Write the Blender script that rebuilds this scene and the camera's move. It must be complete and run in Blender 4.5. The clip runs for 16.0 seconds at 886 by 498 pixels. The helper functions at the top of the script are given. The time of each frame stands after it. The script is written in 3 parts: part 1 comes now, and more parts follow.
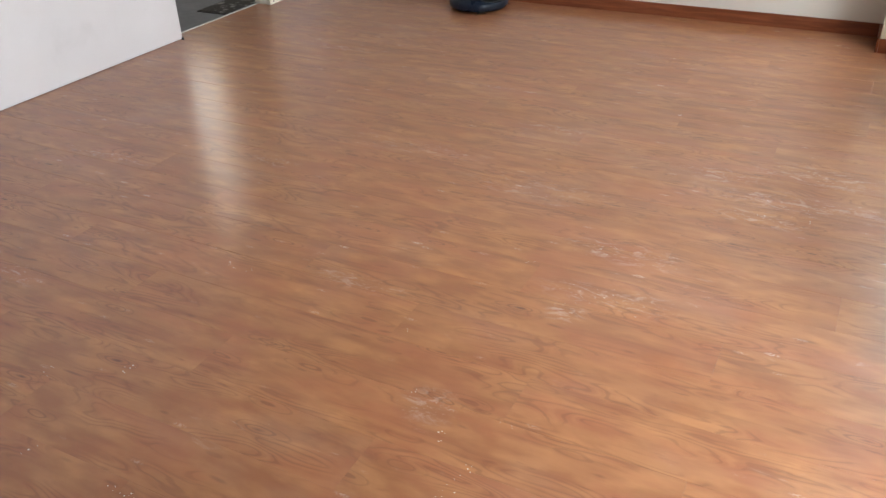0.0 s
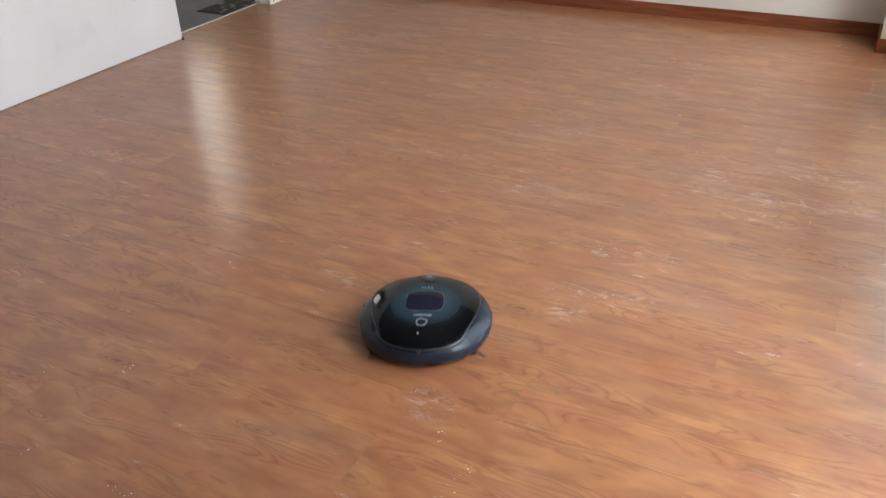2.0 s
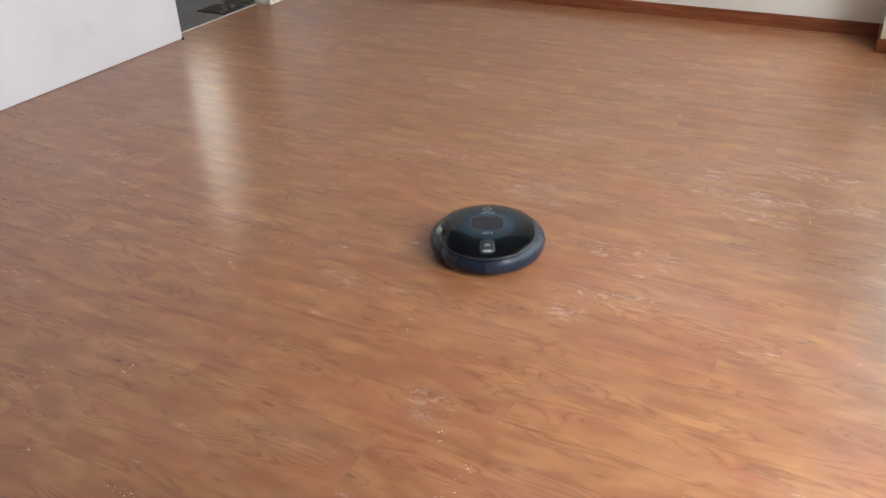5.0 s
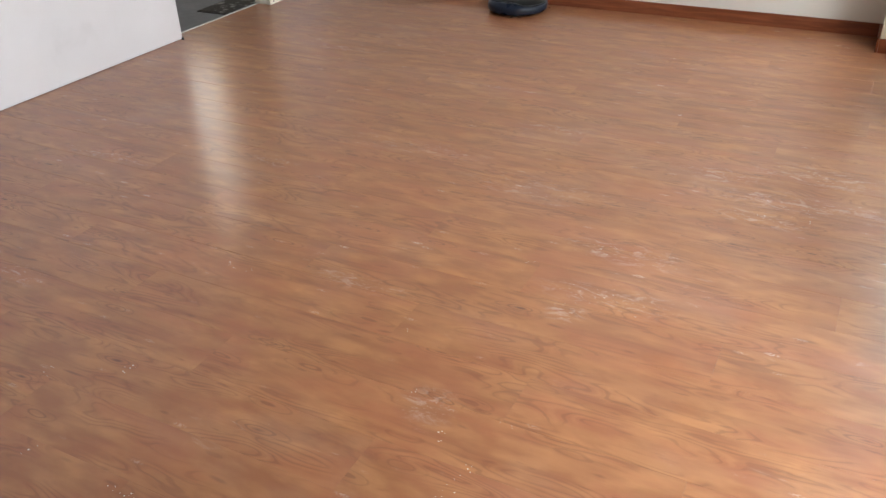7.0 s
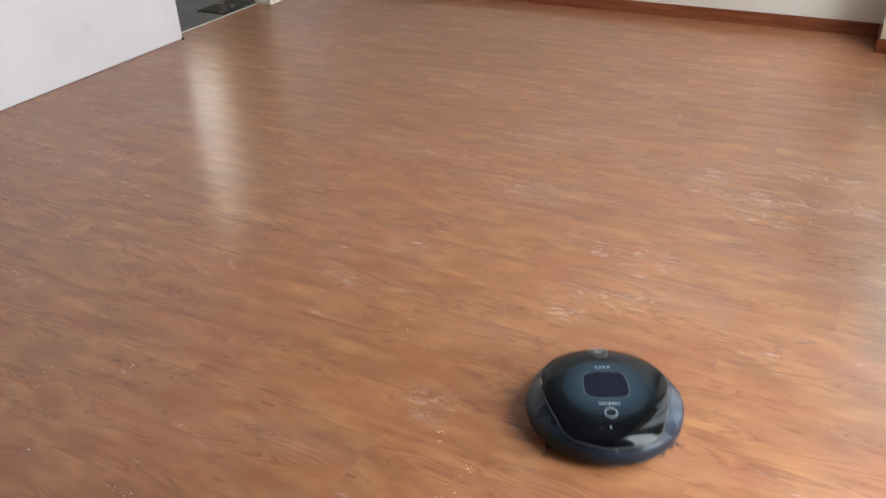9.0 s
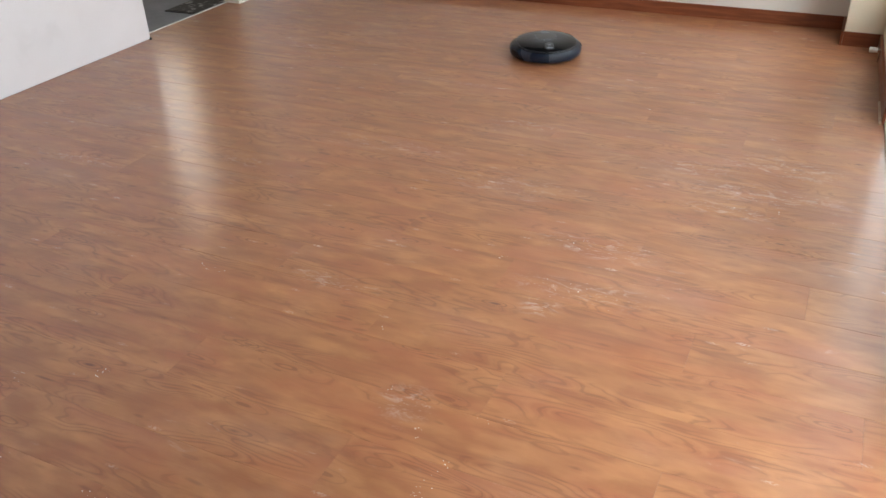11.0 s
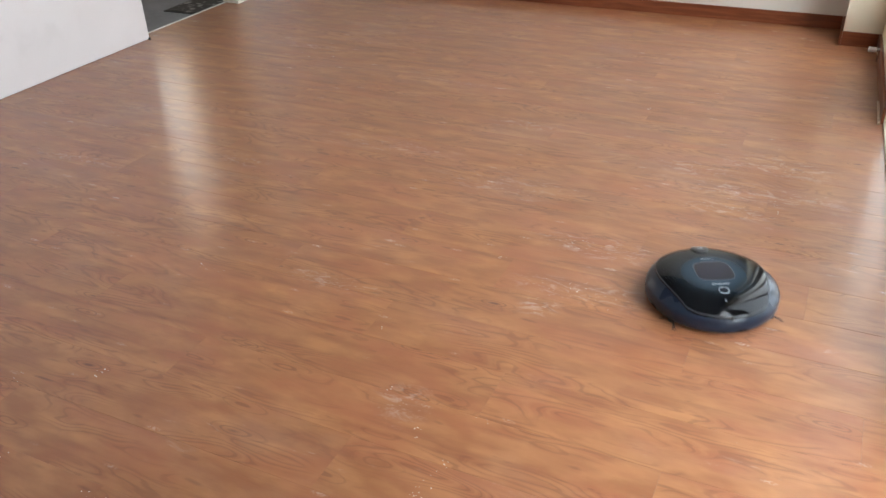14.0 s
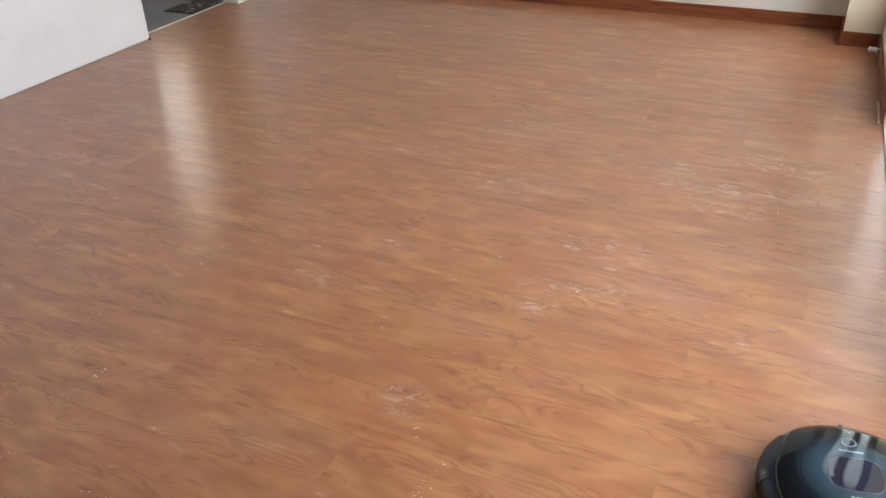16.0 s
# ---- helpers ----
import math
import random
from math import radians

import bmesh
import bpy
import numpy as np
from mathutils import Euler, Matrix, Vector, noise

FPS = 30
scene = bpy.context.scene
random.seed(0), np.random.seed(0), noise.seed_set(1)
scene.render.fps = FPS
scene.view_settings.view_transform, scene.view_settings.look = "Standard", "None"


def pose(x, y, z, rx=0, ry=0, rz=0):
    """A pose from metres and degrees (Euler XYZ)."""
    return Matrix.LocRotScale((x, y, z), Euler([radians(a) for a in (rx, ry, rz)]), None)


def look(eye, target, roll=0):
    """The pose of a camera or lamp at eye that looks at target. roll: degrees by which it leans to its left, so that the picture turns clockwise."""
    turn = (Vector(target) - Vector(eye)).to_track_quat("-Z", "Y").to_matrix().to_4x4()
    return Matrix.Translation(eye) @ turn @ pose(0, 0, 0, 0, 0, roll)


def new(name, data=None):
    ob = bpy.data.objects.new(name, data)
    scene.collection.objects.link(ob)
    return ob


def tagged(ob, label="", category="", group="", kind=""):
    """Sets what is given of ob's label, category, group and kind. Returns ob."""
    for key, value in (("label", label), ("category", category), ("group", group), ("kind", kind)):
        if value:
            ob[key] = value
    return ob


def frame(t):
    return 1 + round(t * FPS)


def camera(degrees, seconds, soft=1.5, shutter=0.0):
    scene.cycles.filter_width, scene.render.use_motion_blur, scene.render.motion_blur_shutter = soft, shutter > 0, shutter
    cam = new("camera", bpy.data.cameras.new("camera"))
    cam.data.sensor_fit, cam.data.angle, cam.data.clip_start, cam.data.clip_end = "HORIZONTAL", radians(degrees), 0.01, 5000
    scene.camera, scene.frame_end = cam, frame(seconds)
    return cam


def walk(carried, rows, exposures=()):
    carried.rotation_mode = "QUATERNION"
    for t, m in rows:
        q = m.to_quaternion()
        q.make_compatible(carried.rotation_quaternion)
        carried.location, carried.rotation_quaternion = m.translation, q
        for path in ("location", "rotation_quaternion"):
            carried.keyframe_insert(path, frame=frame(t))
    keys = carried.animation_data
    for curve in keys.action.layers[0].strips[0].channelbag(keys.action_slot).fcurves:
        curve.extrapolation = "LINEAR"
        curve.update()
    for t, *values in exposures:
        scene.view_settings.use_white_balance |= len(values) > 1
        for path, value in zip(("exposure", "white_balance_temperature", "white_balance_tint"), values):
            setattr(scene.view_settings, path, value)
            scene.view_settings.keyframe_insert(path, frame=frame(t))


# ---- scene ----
cam = camera(55.92, 16.0, soft=1.5, shutter=0.15)
EYE = Vector((0.0, 0.0, 1.321))


def aim(pan, tilt, roll, eye=EYE):
    """Camera pose: pan to the left of +y, tilt down, roll, in degrees."""
    p, t = radians(pan), radians(tilt)
    way = Vector((-math.sin(p) * math.cos(t), math.cos(p) * math.cos(t), -math.sin(t)))
    return look(eye, eye + way, roll)


VIEW_A = aim(28.266, 30.823, -1.94)
VIEW_B = aim(26.235, 31.073, -1.979, EYE + Vector((0.006, -0.002, 0.001)))
EXPOSURE = 0.90
DRIFT = ((0, .0), (1.0, -.01), (1.6, -.03), (3.5, -.04), (4.2, -.03), (6.5, .02), (8.5, .02), (11.5, .02), (12.5, .02), (13.5, .0),
         (14.1, .04), (14.5, .07), (15.0, .05), (15.5, .03), (16, .03))
walk(cam, [(0, VIEW_A), (9.3, VIEW_A), (11.2, VIEW_B), (16, VIEW_B)], [(t, EXPOSURE + d) for t, d in DRIFT])

# ---------------------------------------------------------------- plan (metres)
X_LEFT, X_RIGHT = -3.39, 0.50       # faces of the long walls
Y_BACK, Y_FAR = -2.50, 4.757
H_CEIL = 2.50
PIER_X, PIER_X2, PIER_Y = 0.195, 0.232, 3.48   # slightly slanting pier beside the balcony window
COL_X, COL_Y = 0.02, 4.487          # column in the far corner
BAY_X, BAY_Y = 0.299, 1.78          # far end of that slanting window wall, where it steps back
SLANT = Matrix.Translation((PIER_X, COL_Y, 0)) @ Matrix.Rotation(math.atan2(PIER_X2 - PIER_X, COL_Y - PIER_Y), 4, "Z")
DOOR_Y0, DOOR_Y1 = 3.36, 4.13       # doorway in the left wall
HALL_X, HALL_Y0, HALL_Y1 = -4.75, 2.6, 5.7
WIN_A = (-2.62, -1.00, 0.012, 2.28)  # y0, y1, z0, z1 along the slanting window wall
WIN_C = (-0.52, -0.08, 0.26, 2.28)
WIN_B = (1.02, 1.64, 0.03, 2.28)
WIN_H = (4.38, 5.12, 0.80, 2.28)    # in the hall's outer wall

# ---------------------------------------------------------------- light
world = bpy.data.worlds.new("daylight")
scene.world = world
world.use_nodes = True
wn = world.node_tree
sky = wn.nodes.new("ShaderNodeTexSky")
sky.sky_type = "NISHITA"
sky.sun_disc = False
sky.sun_elevation, sky.sun_rotation = radians(50), radians(8)
wn.links.new(sky.outputs[0], wn.nodes["Background"].inputs[0])
wn.nodes["Background"].inputs[1].default_value = 0.15

sun_data = bpy.data.lights.new("sun", "SUN")
sun_data.energy, sun_data.angle, sun_data.color = 2.0, radians(0.6), (1.0, 0.95, 0.88)
sun = new("sun", sun_data)
sun.matrix_world = look((1.0, 7.0, 8.4), (0, 0, 0))


def window_light(name, at, to, wide, high, watts, color):
    d = bpy.data.lights.new(name, "AREA")
    d.shape, d.size, d.size_y, d.energy, d.color = "RECTANGLE", wide, high, watts, color
    ob = new(name, d)
    ob.matrix_world = look(at, to)
    return ob


SKYLIGHT = (0.88, 0.94, 0.97)
window_light("window_light_a", SLANT @ Vector((0.225, -1.81, 1.146)), SLANT @ Vector((-1, -1.81, 1.146)), 1.61, 2.26, 26.5, SKYLIGHT)
# lamp before the closed reveal, added for the bright strip in floor and lid
window_light("added_strip_light", SLANT @ Vector((0.078, -1.010, 1.10)), SLANT @ Vector((0.078, -3, 1.10)), 0.116, 2.04, 1.5, (0.86, 0.95, 0.98))
# lamp of an added window above the radiator valve; brightens the column
window_light("added_light_c", SLANT @ Vector((0.085, -0.30, 1.27)), SLANT @ Vector((-1, -0.30, 1.27)), 0.42, 2.0, 14, SKYLIGHT)
window_light("window_light_b", (X_RIGHT + 0.085, 1.33, 1.155), (-1, 1.33, 1.155), 0.60, 2.23, 29.5, SKYLIGHT)
window_light("window_light_hall", (HALL_X - 0.03, 4.75, 1.54), (-1, 4.75, 1.54), 0.72, 1.46, 5.8, (1.0, 0.87, 0.66))


# ---------------------------------------------------------------- mesh helpers
def mesh_of(name, bm, material, smooth=False):
    me = bpy.data.meshes.new(name)
    bm.normal_update()
    bm.to_mesh(me)
    bm.free()
    if smooth:
        for poly in me.polygons:
            poly.use_smooth = True
    if material:
        me.materials.append(material)
    return me


def part(name, bm, material, parent=None, label="", smooth=False):
    """One mesh object from a bmesh, under a thing or a part."""
    ob = new(name, mesh_of(name, bm, material, smooth))
    if parent is not None:
        ob.parent = parent
    if label:
        tagged(ob, label)
    return ob


def put_box(bm, lo, hi, bevel=0.0):
    ret = bmesh.ops.create_cube(bm, size=1.0)
    vs = ret["verts"]
    for v in vs:
        v.co = Vector([lo[i] + (v.co[i] + 0.5) * (hi[i] - lo[i]) for i in range(3)])
    if bevel:
        es = list({e for v in vs for e in v.link_edges})
        bmesh.ops.bevel(bm, geom=es, offset=bevel, segments=2, affect="EDGES", profile=0.6)
    return bm


def box(lo, hi, bevel=0.0):
    return put_box(bmesh.new(), lo, hi, bevel)


def boxes(*pairs, bevel=0.0):
    bm = bmesh.new()
    for lo, hi in pairs:
        put_box(bm, lo, hi, bevel)
    return bm


def put_rod(bm, a, b, r, n=12, r2=None):
    a, b = Vector(a), Vector(b)
    turn = (b - a).to_track_quat("Z", "Y").to_matrix().to_4x4()
    bmesh.ops.create_cone(bm, cap_ends=True, segments=n, radius1=r, radius2=r if r2 is None else r2,
                          depth=(b - a).length, matrix=Matrix.Translation((a + b) / 2) @ turn)
    return bm


# ---------------------------------------------------------------- materials
class Shader:
    """A small builder for node materials."""

    def __init__(self, name):
        self.mat = bpy.data.materials.new(name)
        self.mat.use_nodes = True
        self.t = self.mat.node_tree
        self.bsdf = self.t.nodes["Principled BSDF"]

    def node(self, kind, **values):
        n = self.t.nodes.new(kind)
        for k, v in values.items():
            n.inputs[k.replace("_", " ")].default_value = v
        return n

    def link(self, a, b):
        self.t.links.new(a, b)

    def put(self, socket, value):
        if isinstance(value, (int, float, tuple)):
            socket.default_value = value
        else:
            self.link(value, socket)

    def math(self, op, a, b=0.0, c=0.0, clamp=False):
        n = self.t.nodes.new("ShaderNodeMath")
        n.operation, n.use_clamp = op, clamp
        for s, v in zip(n.inputs, (a, b, c)):
            self.put(s, v)
        return n.outputs[0]

    def vmath(self, op, a, b=(0, 0, 0)):
        n = self.t.nodes.new("ShaderNodeVectorMath")
        n.operation = op
        self.put(n.inputs[0], a)
        self.put(n.inputs[1], b)
        return n.outputs["Value"] if op in ("LENGTH", "DISTANCE") else n.outputs[0]

    def position(self):
        return self.t.nodes.new("ShaderNodeNewGeometry").outputs["Position"]

    def local(self):
        return self.t.nodes.new("ShaderNodeTexCoord").outputs["Object"]

    def noise(self, vec, scale, detail=3.0, rough=0.5, distortion=0.0):
        n = self.node("ShaderNodeTexNoise", Scale=scale, Detail=detail, Roughness=rough, Distortion=distortion)
        self.link(vec, n.inputs["Vector"])
        return n.outputs["Fac"]

    def spread(self, value, lo, hi, a=0.0, b=1.0):
        n = self.node("ShaderNodeMapRange")
        n.interpolation_type = "SMOOTHSTEP"
        for s, v in zip(n.inputs, (value, lo, hi, a, b)):
            self.put(s, v)
        return n.outputs[0]

    def mix(self, fac, a, b, blend="MIX"):
        n = self.t.nodes.new("ShaderNodeMix")
        n.data_type, n.blend_type = "RGBA", blend
        self.put(n.inputs[0], fac)
        self.put(n.inputs[6], a)
        self.put(n.inputs[7], b)
        return n.outputs[2]

    def bump(self, height, strength, distance):
        n = self.node("ShaderNodeBump", Strength=strength, Distance=distance)
        self.link(height, n.inputs["Height"])
        self.link(n.outputs[0], self.bsdf.inputs["Normal"])

    def set(self, **values):
        for k, v in values.items():
            self.put(self.bsdf.inputs[k.replace("_", " ")], v)
        return self


def rgb(r, g, b):
    return (r, g, b, 1.0)


# chalky smears on the floor: x, y, radius along, radius across, strength
SMEARS = ((-0.61, 2.15, .10, .05, .8), (-0.49, 2.15, .12, .06, .7), (-0.57, 1.90, .13, .05, .6), (-0.59, 1.79, .05, .05, .8),
          (-0.13, 2.69, .30, .07, .6), (-0.38, 2.82, .16, .05, .6), (-0.07, 2.93, .20, .08, .7), (-0.75, 1.30, .07, .06, .6),
          (-1.18, 1.68, .16, .04, .55), (-1.07, 2.97, .14, .05, .5), (-2.47, 3.56, .20, .04, .5), (-0.45, 1.91, .14, .06, .5),
          (-2.16, 1.28, .10, .05, .5), (-2.57, 2.04, .22, .03, .6), (-0.20, 2.54, .16, .05, .6), (-1.94, 2.26, .10, .04, .5),
          (-1.45, 3.33, .24, .012, .9), (-2.0, 1.64, .03, .02, .7), (-1.50, 2.60, .28, .06, .4), (-0.95, 2.45, .25, .08, .4))


def laminate():
    s = Shader("cherry_laminate")
    rnd = s.t.nodes.new("ShaderNodeObjectInfo").outputs["Random"]
    pos = s.position()
    jump = s.t.nodes.new("ShaderNodeCombineXYZ")
    s.link(s.math("MULTIPLY", rnd, 37.0), jump.inputs[0])
    s.link(s.math("MULTIPLY", rnd, 11.0), jump.inputs[1])
    own = s.vmath("ADD", pos, jump.outputs[0])
    # the print wavers: a soft warp keeps the lines from running dead straight
    warp = s.node("ShaderNodeTexNoise", Scale=1.0, Detail=2.0, Roughness=0.5)
    s.link(s.vmath("MULTIPLY", own, (5.0, 11.0, 1.0)), warp.inputs["Vector"])
    wavy = s.vmath("ADD", own, s.vmath("MULTIPLY", s.vmath("SUBTRACT", warp.outputs["Color"], (.5, .5, .5)), (.10, .030, 0.0)))
    broad = s.vmath("MULTIPLY", wavy, (1.5, 8.0, 1.0))
    patch = s.noise(s.vmath("MULTIPLY", wavy, (3.4, 9.0, 1.0)), 2.0, 3.0, 0.5)
    col = s.mix(s.spread(patch, 0.30, 0.70), rgb(.287, .106, .040), rgb(.432, .194, .077))
    blotch = s.spread(s.noise(s.vmath("MULTIPLY", own, (5.5, 9.0, 1.0)), 1.0, 3.0, 0.55), 0.36, 0.62)
    col = s.mix(s.math("MULTIPLY", blotch, 0.38), col, rgb(.280, .100, .041))
    ruddy = s.spread(s.noise(s.vmath("MULTIPLY", own, (1.6, 4.4, 1.0)), 2.0, 3.0, 0.55), 0.44, 0.64)
    col = s.mix(s.math("MULTIPLY", ruddy, 0.45), col, rgb(.330, .102, .046))
    # cathedral figure: thin dark contour lines with paler wood between, in some places only
    field = s.noise(broad, 1.9, 1.5, 0.4, 0.25)
    where = s.spread(s.noise(s.vmath("MULTIPLY", own, (1.6, 6.0, 1.0)), 1.5, 1.0), 0.46, 0.60)
    wave = s.math("SINE", s.math("ADD", s.math("MULTIPLY", field, 74.0), s.math("MULTIPLY", s.noise(s.vmath("MULTIPLY", own, (14.0, 60.0, 1.0)), 1.0, 2.0), 2.2)))
    lines = s.math("MULTIPLY", s.spread(wave, 0.62, 1.0), where)
    pale = s.math("MULTIPLY", s.spread(s.math("MULTIPLY", wave, -1.0), 0.2, 1.0), where)
    col = s.mix(s.math("MULTIPLY", pale, 0.15), col, rgb(.54, .245, .098))
    col = s.mix(s.math("MULTIPLY", lines, 0.42), col, rgb(.165, .058, .026))
    # eyes: long ovals with a ring or two and a dark core
    eye = s.node("ShaderNodeTexVoronoi", Scale=1.0)
    s.link(s.vmath("MULTIPLY", wavy, (4.2, 17.0, 1.0)), eye.inputs["Vector"])
    kind = s.vmath("LENGTH", eye.outputs["Color"])
    chosen = s.spread(kind, 1.02, 1.10)
    d = eye.outputs["Distance"]
    oval = s.math("MULTIPLY", s.spread(s.math("SINE", s.math("MULTIPLY", d, 46.0)), 0.45, 0.95), s.spread(d, 0.16, 0.46, 1.0, 0.0))
    col = s.mix(s.math("MULTIPLY", s.math("MULTIPLY", oval, chosen), 0.52), col, rgb(.150, .052, .024))
    core = s.math("MULTIPLY", s.spread(d, 0.02, 0.12, 1.0, 0.0), s.spread(kind, 1.16, 1.24))
    col = s.mix(s.math("MULTIPLY", core, 0.75), col, rgb(.105, .036, .020))
    # bundles of long dark streaks, and shorter ones
    long = s.noise(s.vmath("MULTIPLY", wavy, (2.2, 78.0, 1.0)), 1.0, 3.0, 0.55)
    bundle = s.spread(s.noise(s.vmath("MULTIPLY", own, (1.1, 9.0, 1.0)), 1.5, 2.0, 0.5), 0.52, 0.68)
    col = s.mix(s.math("MULTIPLY", s.math("MULTIPLY", s.spread(long, 0.48, 0.62), bundle), 0.32), col, rgb(.165, .052, .024))
    col = s.mix(s.math("MULTIPLY", bundle, 0.28), col, rgb(.215, .068, .028))
    short = s.spread(s.noise(s.vmath("MULTIPLY", wavy, (9.0, 60.0, 1.0)), 1.0, 4.0, 0.6), 0.59, 0.70)
    some = s.spread(s.noise(s.vmath("MULTIPLY", own, (2.4, 8.0, 1.0)), 1.7, 2.0), 0.48, 0.64, 0.02, 0.60)
    col = s.mix(s.math("MULTIPLY", short, some), col, rgb(.160, .055, .026))
    pore = s.spread(s.noise(s.vmath("MULTIPLY", own, (9.0, 210.0, 1.0)), 1.0, 2.0, 0.6), 0.52, 0.75)
    col = s.mix(s.math("MULTIPLY", pore, 0.05), col, rgb(.16, .055, .027))
    # short dark dashes
    dash = s.node("ShaderNodeTexVoronoi", Scale=1.0)
    s.link(s.vmath("MULTIPLY", wavy, (6.5, 30.0, 1.0)), dash.inputs["Vector"])
    dashes = s.math("MULTIPLY", s.spread(dash.outputs["Distance"], 0.03, 0.20, 1.0, 0.0), s.spread(s.vmath("LENGTH", dash.outputs["Color"]), 1.10, 1.20))
    col = s.mix(s.math("MULTIPLY", dashes, 0.45), col, rgb(.120, .042, .021))
    tone = s.spread(rnd, 0.0, 1.0, 0.965, 1.035)
    col = s.mix(1.0, col, s.t.nodes.new("ShaderNodeCombineColor").outputs[0], "MULTIPLY")
    comb = [n for n in s.t.nodes if n.bl_idname == "ShaderNodeCombineColor"][0]
    for i in range(3):
        s.link(tone, comb.inputs[i])
    # chalk dust and scuffs
    smear = 0.0
    for x, y, a, b, k in SMEARS:
        d = s.vmath("LENGTH", s.vmath("MULTIPLY", s.vmath("SUBTRACT", pos, (x, y, 0.0)), (1 / a, 1 / b, 0.0)))
        smear = s.math("MAXIMUM", smear, s.spread(d, 0.2, 1.5, k, 0.0))
    crumbly = s.spread(s.noise(s.vmath("MULTIPLY", pos, (14.0, 34.0, 1.0)), 1.0, 5.0, 0.7, 0.8), 0.50, 0.68)
    dots = s.spread(s.noise(s.vmath("MULTIPLY", pos, (60.0, 110.0, 1.0)), 1.0, 2.0, 0.6), 0.60, 0.70)
    dust_and_sheen = s.math("MULTIPLY", smear, s.math("MAXIMUM", crumbly, s.math("MULTIPLY", dots, 0.8)))
    veil = s.spread(s.noise(s.vmath("MULTIPLY", pos, (1.6, 3.4, 1.0)), 1.0, 4.0, 0.6), 0.50, 0.75)
    scuff = s.spread(s.noise(s.vmath("MULTIPLY", pos, (9.0, 30.0, 1.0)), 1.0, 5.0, 0.7, 0.6), 0.60, 0.74)
    dust_and_sheen = s.math("ADD", s.math("MULTIPLY", dust_and_sheen, 0.60), s.math("MULTIPLY", s.math("MULTIPLY", veil, scuff), 0.56), clamp=True)
    nick = s.node("ShaderNodeTexVoronoi", Scale=1.0)
    s.link(s.vmath("MULTIPLY", pos, (6.5, 21.0, 1.0)), nick.inputs["Vector"])
    few = s.math("MULTIPLY", s.spread(s.vmath("LENGTH", nick.outputs["Color"]), 1.0, 1.10), s.spread(veil, 0.0, 0.5, 0.45, 1.0))
    ragged = s.spread(s.noise(pos, 160.0, 2.0, 0.6), 0.42, 0.58)
    nicks = s.math("MULTIPLY", s.math("MULTIPLY", s.spread(nick.outputs["Distance"], 0.04, 0.17, 1.0, 0.0), few), ragged)
    dust_and_sheen = s.math("ADD", dust_and_sheen, s.math("MULTIPLY", nicks, 0.62), clamp=True)
    # pale window sheen put into the colour, patchy, strongest near the windows
    far = s.vmath("LENGTH", s.vmath("MULTIPLY", s.vmath("SUBTRACT", pos, (-0.15, 2.9, 0.0)), (0.8, 0.75, 0.0)))
    sheen_haze = s.math("MULTIPLY", s.spread(far, 0.2, 1.5, 0.06, 0.0), s.spread(s.noise(s.vmath("MULTIPLY", pos, (3.0, 7.0, 1.0)), 1.0, 4.0, 0.65), 0.25, 0.6))
    dust_and_sheen = s.math("ADD", dust_and_sheen, sheen_haze, clamp=True)
    film = s.math("ADD", dust_and_sheen, s.math("MULTIPLY", veil, 0.06), clamp=True)
    col = s.mix(film, col, rgb(.66, .58, .54))
    rough = s.math("ADD", s.spread(patch, 0.2, 0.8, 0.44, 0.54), s.math("MULTIPLY", dust_and_sheen, 0.4))
    s.set(Base_Color=col, Roughness=rough, Specular_IOR_Level=0.55, Coat_Weight=s.spread(dust_and_sheen, 0.0, 0.5, 0.62, 0.15), Coat_Roughness=0.21)
    relief = s.math("ADD", s.math("MULTIPLY", pore, -0.5), s.math("MULTIPLY", s.noise(pos, 3.0, 2.0), 1.5))
    s.bump(relief, 0.10, 0.004)
    return s.mat


def skirting_wood():
    s = Shader("skirting_wood")
    own = s.vmath("MULTIPLY", s.position(), (4.0, 4.0, 60.0))
    g = s.noise(own, 1.0, 4.0, 0.6, 0.4)
    col = s.mix(s.spread(g, 0.35, 0.7), rgb(.165, .042, .017), rgb(.27, .082, .032))
    s.set(Base_Color=col, Roughness=s.spread(g, 0.3, 0.7, 0.32, 0.45))
    s.bump(g, 0.08, 0.002)
    return s.mat


def wall_paint(name, base, dirty, marks=0.35):
    s = Shader(name)
    pos = s.position()
    soft = s.noise(pos, 1.7, 3.0, 0.55)
    smudge = s.spread(s.noise(s.vmath("MULTIPLY", pos, (3.0, 5.0, 3.2)), 1.0, 3.0, 0.5, 0.4), 0.60, 0.74)
    rub = s.spread(s.noise(s.vmath("MULTIPLY", pos, (5.0, 9.0, 26.0)), 1.0, 5.0, 0.65), 0.62, 0.78)
    col = s.mix(s.spread(soft, 0.3, 0.7, 0.0, 0.25), base, dirty)
    col = s.mix(s.math("MULTIPLY", s.math("MAXIMUM", smudge, rub), marks), col, dirty)
    s.set(Base_Color=col, Roughness=0.6, Specular_IOR_Level=0.35)
    grain = s.noise(pos, 260.0, 3.0, 0.6)
    s.bump(s.math("ADD", grain, s.math("MULTIPLY", soft, 2.0)), 0.12, 0.0015)
    return s.mat


